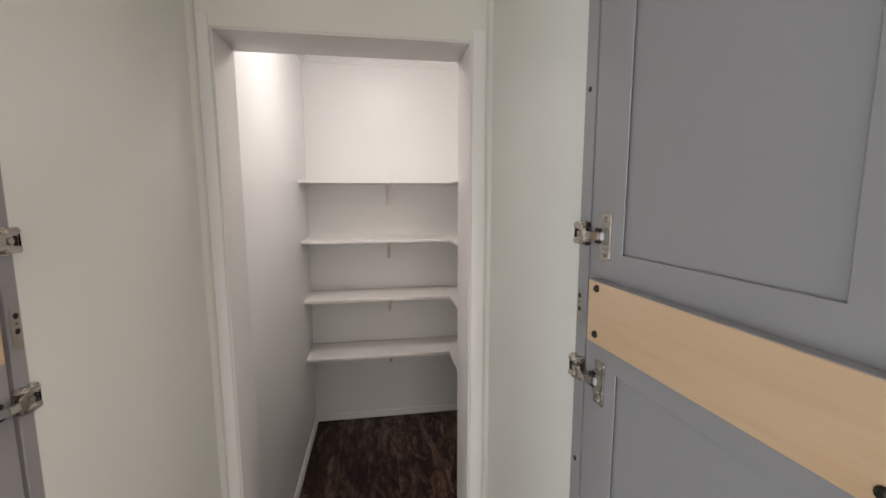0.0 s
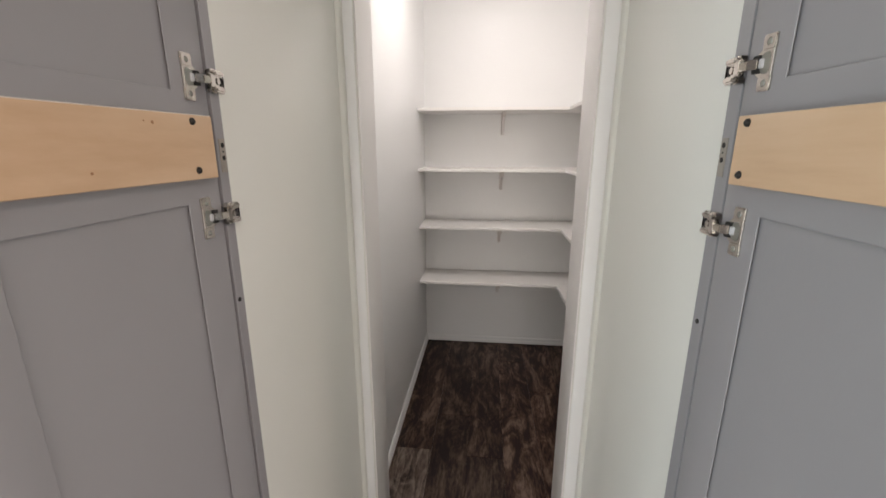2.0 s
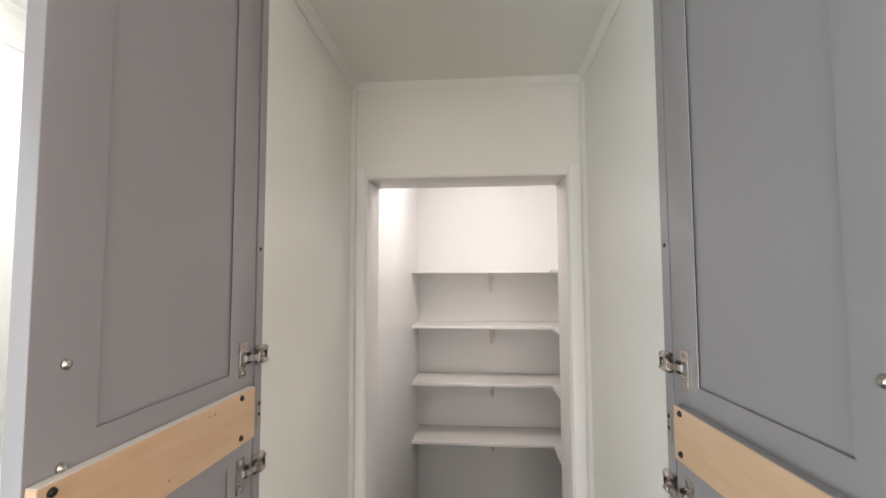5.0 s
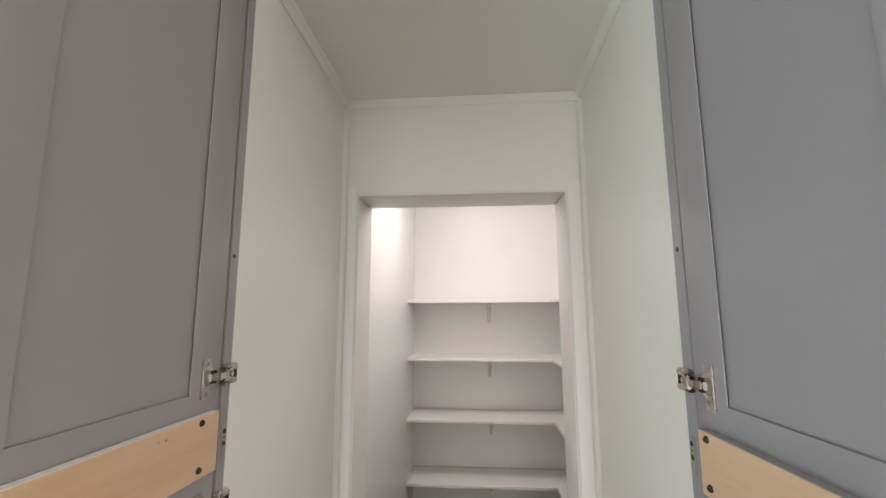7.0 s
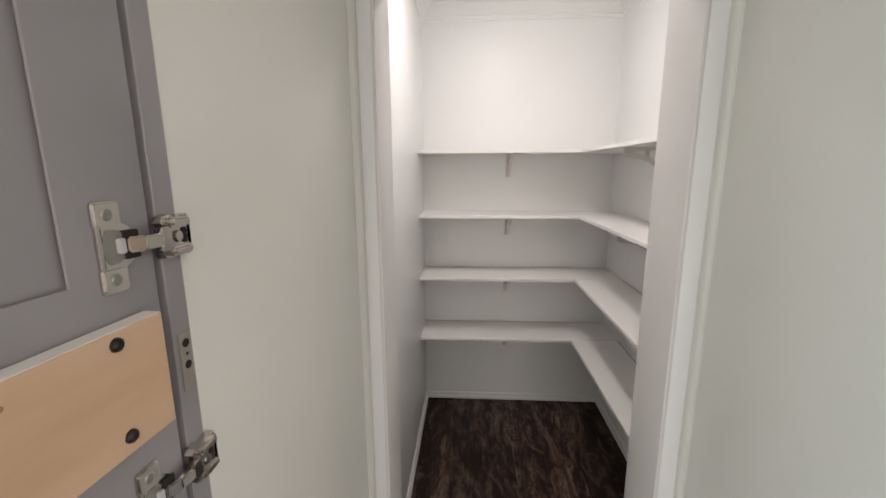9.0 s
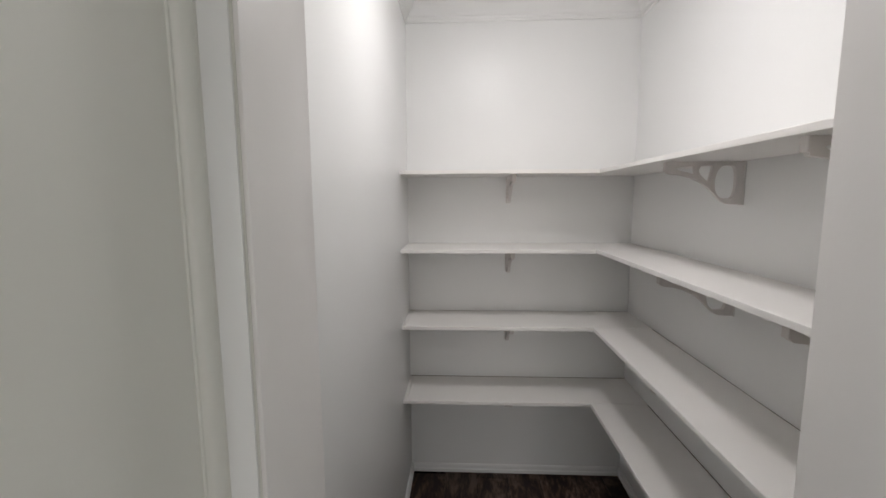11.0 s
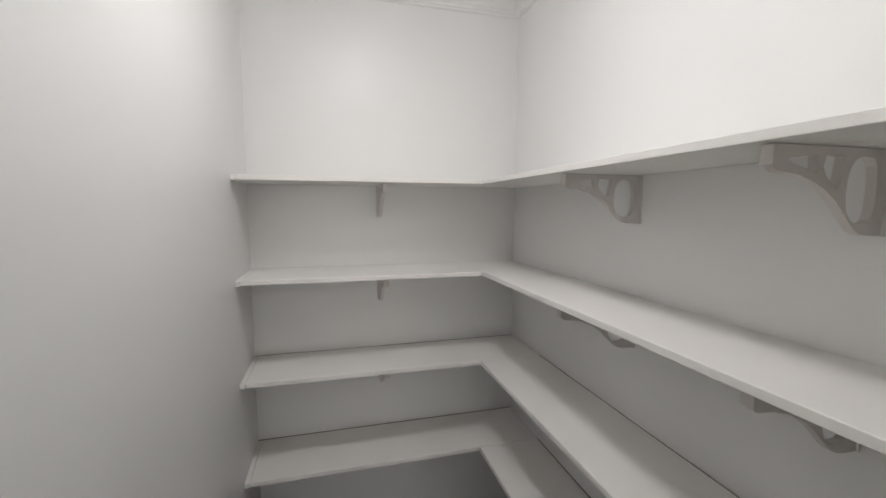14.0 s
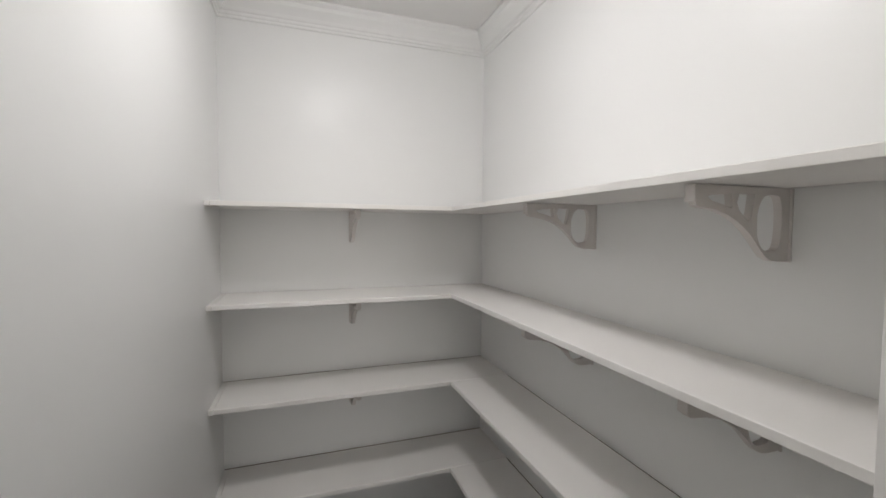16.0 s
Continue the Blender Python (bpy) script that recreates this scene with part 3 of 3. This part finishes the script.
def cabinet_door(side, shift=0.0, board_z=(1.4950, 1.5715), board_y=-0.0200, screw_y=-0.0545, far_y=-0.3190, bolt_y=-0.3020, knotted=True):
    """Hinge edge at the origin; the door runs along -y with its inner face at x = 0, turned to +x for side 1."""
    root = tagged(new("cabinet_door"), "open grey shaker cabinet door with a raw maple brace board", "cabinet door", "hidden pantry doors")
    s = side

    def slab(lo, hi, bevel=0.0012):
        b = bmesh.new()
        x0, x1 = sorted((lo[0] * s, hi[0] * s))
        box(b, (x0, lo[1], lo[2]), (x1, hi[1], hi[2]), bevel)
        return b

    stile, rail = 0.064, 0.0665
    for z0, z1 in ((SEAM + 0.0015, DTOP), (DBOT, SEAM - 0.0015)):
        part("leaf_frame", routed_frame(s, z0, z1, stile, rail), GREY, root, smooth=True)
        field = slab((-0.0125, -DW + stile - 0.009, z0 + rail - 0.009), (-0.0040, -stile + 0.009, z1 - rail + 0.009), 0)
        part("panel", field, GREY, root)
    board = part("brace_board", slab((0.0005, -0.331 + shift, board_z[0]), (0.0125, board_y, board_z[1]), 0.0008), MAPLE, root, "raw maple board screwed across both leaves")
    # thin strip on the top edge: pale on the knotted board, grey otherwise
    part("board_edge", slab((0.0008, -0.3305 + shift, board_z[1] + 0.0001), (0.0118, board_y - 0.0005, board_z[1] + 0.0007), 0), MAPLE_EDGE if knotted else GREY, board, "pale top edge" if knotted else "grey top edge")
    for y in (screw_y, far_y):
        for z in (board_z[0] + 0.0110, board_z[1] - 0.0075):
            b = bmesh.new()
            tube(b, (s * 0.0125, y, z), (s * 0.0140, y, z), 0.0044, 0.0040, 20)
            tube(b, (s * 0.0140, y, z), (s * 0.0158, y, z), 0.0034, 0.0022, 16)
            part("screw", b, DARK, board, "black screw head", smooth=True)
    for y, z, r in ((-0.113, 1.5600, 0.0017), (-0.124, 1.5612, 0.0009), (-0.190, 1.5110, 0.0014)) if knotted else ():
        b = bmesh.new()
        tube(b, (s * 0.0124, y + shift, z), (s * 0.0128, y + shift, z), r, None, 10)
        part("knot", b, KNOT, board, "small brown mark in the maple")
    for z in (1.576, 1.668):
        b = bmesh.new()
        tube(b, (0, bolt_y, z), (s * 0.0022, bolt_y, z), 0.0052, 0.0050, 20)
        tube(b, (s * 0.0022, bolt_y, z), (s * 0.0042, bolt_y, z), 0.0050, 0.0022, 20)
        part("handle_bolt", b, NICKEL, root, "nickel bolt head of the pull", smooth=True)
    for z in (2.280, 1.617, 1.443, 0.845, 0.200):
        hinge(root, s, z)
    return root


def plate(b, s, x0, x1, outline, bevel=0.0008):
    """A flat outline in y and z given thickness along x, with eased edges."""
    low = [b.verts.new((s * x0, y, z)) for y, z in outline]
    top = [b.verts.new((s * x1, y, z)) for y, z in outline]
    faces = [b.faces.new(low), b.faces.new(top)]
    n = len(outline)
    for k in range(n):
        faces.append(b.faces.new((low[k], low[(k + 1) % n], top[(k + 1) % n], top[k])))
    bmesh.ops.recalc_face_normals(b, faces=faces)
    if bevel:
        edges = [b.edges.get((top[k], top[(k + 1) % n])) for k in range(n)]
        bmesh.ops.bevel(b, geom=edges, offset=bevel, segments=2, affect="EDGES")
    return b


def rounded(y0, y1, z0, z1, r, n=4):
    pts = []
    for cy, cz, a in ((y1 - r, z1 - r, 0), (y0 + r, z1 - r, 90), (y0 + r, z0 + r, 180), (y1 - r, z0 + r, 270)):
        pts += arc(cy, cz, r, r, a, a + 90, n)
    return pts


def hinge(root, s, z):
    """Compact cup hinge: flange and cup on the door, and the arm that crosses the gap."""
    y0 = -0.0375
    b = bmesh.new()
    for dz in (-0.0195, 0.0195):
        plate(b, s, 0.0002, 0.0030, [(y, z + v) for y, v in rounded(y0 - 0.0090, y0 + 0.0090, dz - 0.0078, dz + 0.0076, 0.0024)], 0.0012)
    plate(b, s, 0.0002, 0.0024, [(y0 - 0.0084, z - 0.0135), (y0 - 0.0058, z - 0.0135), (y0 - 0.0050, z), (y0 - 0.0058, z + 0.0135), (y0 - 0.0084, z + 0.0135)], 0.0004)
    flange = part("hinge_flange", b, NICKEL, root, "nickel hinge flange with two screws", smooth=True)
    for dz in (-0.0195, 0.0195):
        b = bmesh.new()
        tube(b, (s * 0.0030, y0 - 0.0005, z + dz), (s * 0.0037, y0 - 0.0005, z + dz), 0.0036, 0.0030, 18)
        part("screw", b, CUP, flange, "dull screw head", smooth=True)
    b = bmesh.new()
    half = arc(y0 + 0.002, z, 0.0178, 0.0150, -82, 82, 20)
    plate(b, s, 0.0002, 0.0020, half + [(y0 - 0.0058, z + 0.0138), (y0 - 0.0058, z - 0.0138)], 0.0008)
    part("cup_rim", b, NICKEL, flange, "round nickel rim of the hinge cup", smooth=True)
    b = bmesh.new()
    plate(b, s, 0.0021, 0.0024, arc(y0 + 0.0005, z, 0.0105, 0.0108, -70, 70, 12) + arc(y0 + 0.0005, z, 0.0058, 0.0112, 110, 250, 10), 0)
    part("cup", b, CUP, flange, "shallow dull hinge cup")
    b = bmesh.new()
    plate(b, s, 0.0024, 0.0042, rounded(y0 + 0.0080, y0 + 0.0185, z - 0.0088, z + 0.0088, 0.0012), 0.0005)
    part("cup_slot", b, HOLE, flange, "dark slot of the hinge cup")
    b = bmesh.new()
    plate(b, s, 0.0024, 0.0052, rounded(y0 + 0.0032, y0 + 0.0078, z - 0.0046, z + 0.0046, 0.0012), 0.0006)
    part("cup_roller", b, PLASTIC, flange, "milky plastic roller", smooth=True)
    b = bmesh.new()
    steps = (((0.0040, y0 + 0.0095), (0.0082, y0 + 0.0180), 0.0050, 0.0024), ((0.0080, y0 + 0.0172), (0.0090, y0 + 0.0290), 0.0044, 0.0026), ((0.0090, y0 + 0.0275), (0.0078, y0 + 0.0375), 0.0078, 0.0030))
    for p, q, w, r in steps:
        d = Vector((q[0] - p[0], q[1] - p[1], 0))
        m = Matrix.Translation((s * (p[0] + q[0]) / 2, (p[1] + q[1]) / 2, z)) @ Matrix.Rotation(math.atan2(-s * d.x, d.y), 4, "Z")
        vs = bmesh.ops.create_cube(b, size=1.0)["verts"]
        for v in vs:
            v.co = m @ Vector((v.co.x * r * 2, v.co.y * (d.length + 0.001), v.co.z * w * 2))
        bmesh.ops.bevel(b, geom=list({e for v in vs for e in v.link_edges}), offset=0.0011, segments=2, affect="EDGES")
    part("hinge_arm", b, NICKEL, flange, smooth=True)


def hinge_clip(m, s):
    """The bow-tie clip that wraps the edge of the cabinet's frame."""
    root = tagged(new("hinge_clip"), "nickel hinge clip screwed to the grey cabinet frame", "hinge", "hinge clips")
    bow = [(-0.0105, 0.0125), (-0.0040, 0.0132), (0.0000, 0.0112), (0.0060, 0.0120), (0.0115, 0.0125), (0.0125, 0.0112), (0.0098, 0.0050), (0.0098, -0.0050), (0.0125, -0.0112),
           (0.0115, -0.0125), (0.0060, -0.0120), (0.0000, -0.0112), (-0.0040, -0.0132), (-0.0105, -0.0125), (-0.0125, -0.0090), (-0.0088, -0.0055), (-0.0088, 0.0055), (-0.0125, 0.0090)]
    b = bmesh.new()
    plate(b, s, 0.0004, 0.0082, bow, 0.0022)
    part("body", b, NICKEL, root, smooth=True)
    for dz in (-0.0086, 0.0086):
        b = bmesh.new()
        plate(b, s, 0.0060, 0.0108, rounded(-0.0085, 0.0095, dz - 0.0030, dz + 0.0030, 0.0022), 0.0016)
        part("cheek", b, NICKEL, root, smooth=True)
    b = bmesh.new()
    tube(b, (s * 0.0080, -0.0025, 0), (s * 0.0100, -0.0025, 0), 0.0038, 0.0032, 18)
    part("screw", b, NICKEL, root, smooth=True)
    b = bmesh.new()
    plate(b, s, 0.0083, 0.0092, rounded(0.0020, 0.0062, -0.0048, 0.0048, 0.0016), 0.0003)
    part("slot", b, HOLE, root, "dark adjusting slot")
    for p in root.children:
        p.data.transform(Matrix.Diagonal((1.12, 1.08, 1.14, 1.0)))
    root.matrix_basis = m
    return root


LEFT_DOOR = pose(-0.3615, 0.5630, 0, 0, 0, -2.7)
RIGHT_DOOR = pose(0.279, 0.5415, 0, 0, 0, 4.0)
door_left = cabinet_door(1)
door_left.matrix_basis = LEFT_DOOR
door_right = cabinet_door(-1, 0.009, (1.4945, 1.5663), -0.0250, -0.0410, -0.3040, -0.2965, False)
door_right.matrix_basis = RIGHT_DOOR

# face frame of the cabinet
FL, FR = -0.3615, 0.2825
structure("trim_face_frame_left", [((AL - 0.06, AF - 0.0195, 0), (FL, AF - 0.0005, ACEIL + 0.034))], GREY, "grey painted face frame stile of the cabinet", 0.0008)
structure("trim_face_frame_right", [((FR, AF - 0.0380, 0), (AR + 0.06, 0.570, ACEIL + 0.034)), ((0.2920, 0.5702, 0), (AR + 0.06, AF - 0.0005, ACEIL + 0.034))], GREY, "grey painted face frame stile of the cabinet", 0.0008)
structure("trim_face_frame_top", [((FL, AF - 0.0165, ACEIL + 0.004), (FR, AF - 0.0005, ACEIL + 0.034))], GREY, "grey painted top rail of the cabinet's face frame", 0.0008)
# added blocks that keep light out of the gaps at the hinge edges
structure("trim_stop_left", [((AL - 0.06, 0.5595, 0), (FL - 0.015, AF - 0.0198, ACEIL + 0.034))], GREY, "grey strip added behind the door edge to keep its gap dark")
structure("trim_stop_right", [((FR + 0.016, 0.5385, 0), (AR + 0.06, AF - 0.0383, ACEIL + 0.034))], GREY, "grey strip added behind the door edge to keep its gap dark")
structure("wall_cabinet_side", [((PL - 0.10, AF - 0.010, 0), (AL - 0.06, AB, PCEIL)), ((AR + 0.061, AF - 0.030, 0), (PR + 0.10, AB, PCEIL))], GREY, "grey painted tall cabinet beside the hidden doors")
for z in (2.280, 1.617, 1.443, 0.845, 0.200):
    hinge_clip(pose(FL, AF - 0.0115, z), 1)
    hinge_clip(pose(FR, 0.5550, z), -1)


def catch_plate(x, y, s):
    root = tagged(new("catch_plate"), "worn metal catch plate with two dark holes on the cabinet frame", "catch plate", "catch plates")
    b = bmesh.new()
    box(b, (min(0, s * 0.0012), -0.0066, -0.026), (max(0, s * 0.0012), 0.0066, 0.019), 0.0005)
    part("plate", b, PLATE, root)
    for dz, r in ((0.0105, 0.0034), (0.0020, 0.0012), (-0.0065, 0.0032)):
        b = bmesh.new()
        tube(b, (s * 0.0012, 0, dz), (s * 0.0016, 0, dz), r, None, 16)
        part("hole", b, HOLE, root)
    root.location = (x, y, 1.5255)
    return root


catch_plate(FL, 0.5740, 1)
catch_plate(FR, 0.5605, -1)
for x, y, s in ((FL, 0.5700, 1), (FR, 0.5580, -1)):
    for z in (1.790, 1.312):
        b = bmesh.new()
        tube(b, (x, y, z), (x + s * 0.0012, y, z), 0.0034, 0.003, 14)
        thing("plug", b, DARK, "small dark plug in the cabinet frame", "plug", "frame plugs")

# ---------------------------------------------------------------- floor
floor = structure("floor", [((KL - 0.1, KB - 0.1, -0.10), (KR + 0.1, KF + 0.1, -0.006))], SUBFLOOR, "dark brown distressed wood-look plank floor")
PW, GAP = 0.184, 0.0004
ROWS_X = [-0.245 + PW * i for i in range(-2, 6)]
for i, x in enumerate(ROWS_X):
    x0, x1 = max(x, PL + 0.001), min(x + PW, PR - 0.001)
    y = (1.3, 1.83, 2.12, 1.80, 1.55, 2.40, 1.3, 2.0)[i] - 3 * 1.215
    starts = [y + 1.215 * k for k in range(6)]
    for y0 in starts:
        a, c = max(y0, -0.6), min(y0 + 1.215, PB - 0.001)
        if c - a < 0.03 or x1 - x0 < 0.01:
            continue
        b = bmesh.new()
        w, l = (x1 - x0) / 2 - GAP, (c - a) / 2 - GAP
        box(b, (-w, -l, -0.0055), (w, l, 0), 0.0007, 1)
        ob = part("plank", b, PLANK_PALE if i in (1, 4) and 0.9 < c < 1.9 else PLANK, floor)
        ob.location = ((x0 + x1) / 2, (a + c) / 2, 0)
b = bmesh.new()
for x0, x1, y0, y1 in ((KL, KR, KB, -0.601), (KL, PL - 0.001, -0.599, KF), (PR + 0.001, KR, -0.599, KF)):
    n = max(1, round((x1 - x0) / PW))
    for i in range(n):
        box(b, (x0 + (x1 - x0) * i / n + GAP, y0, -0.0055), (x0 + (x1 - x0) * (i + 1) / n - GAP, y1, 0))
far = part("far_planks", b, PLANK, floor)
far["kind"] = "stuff"
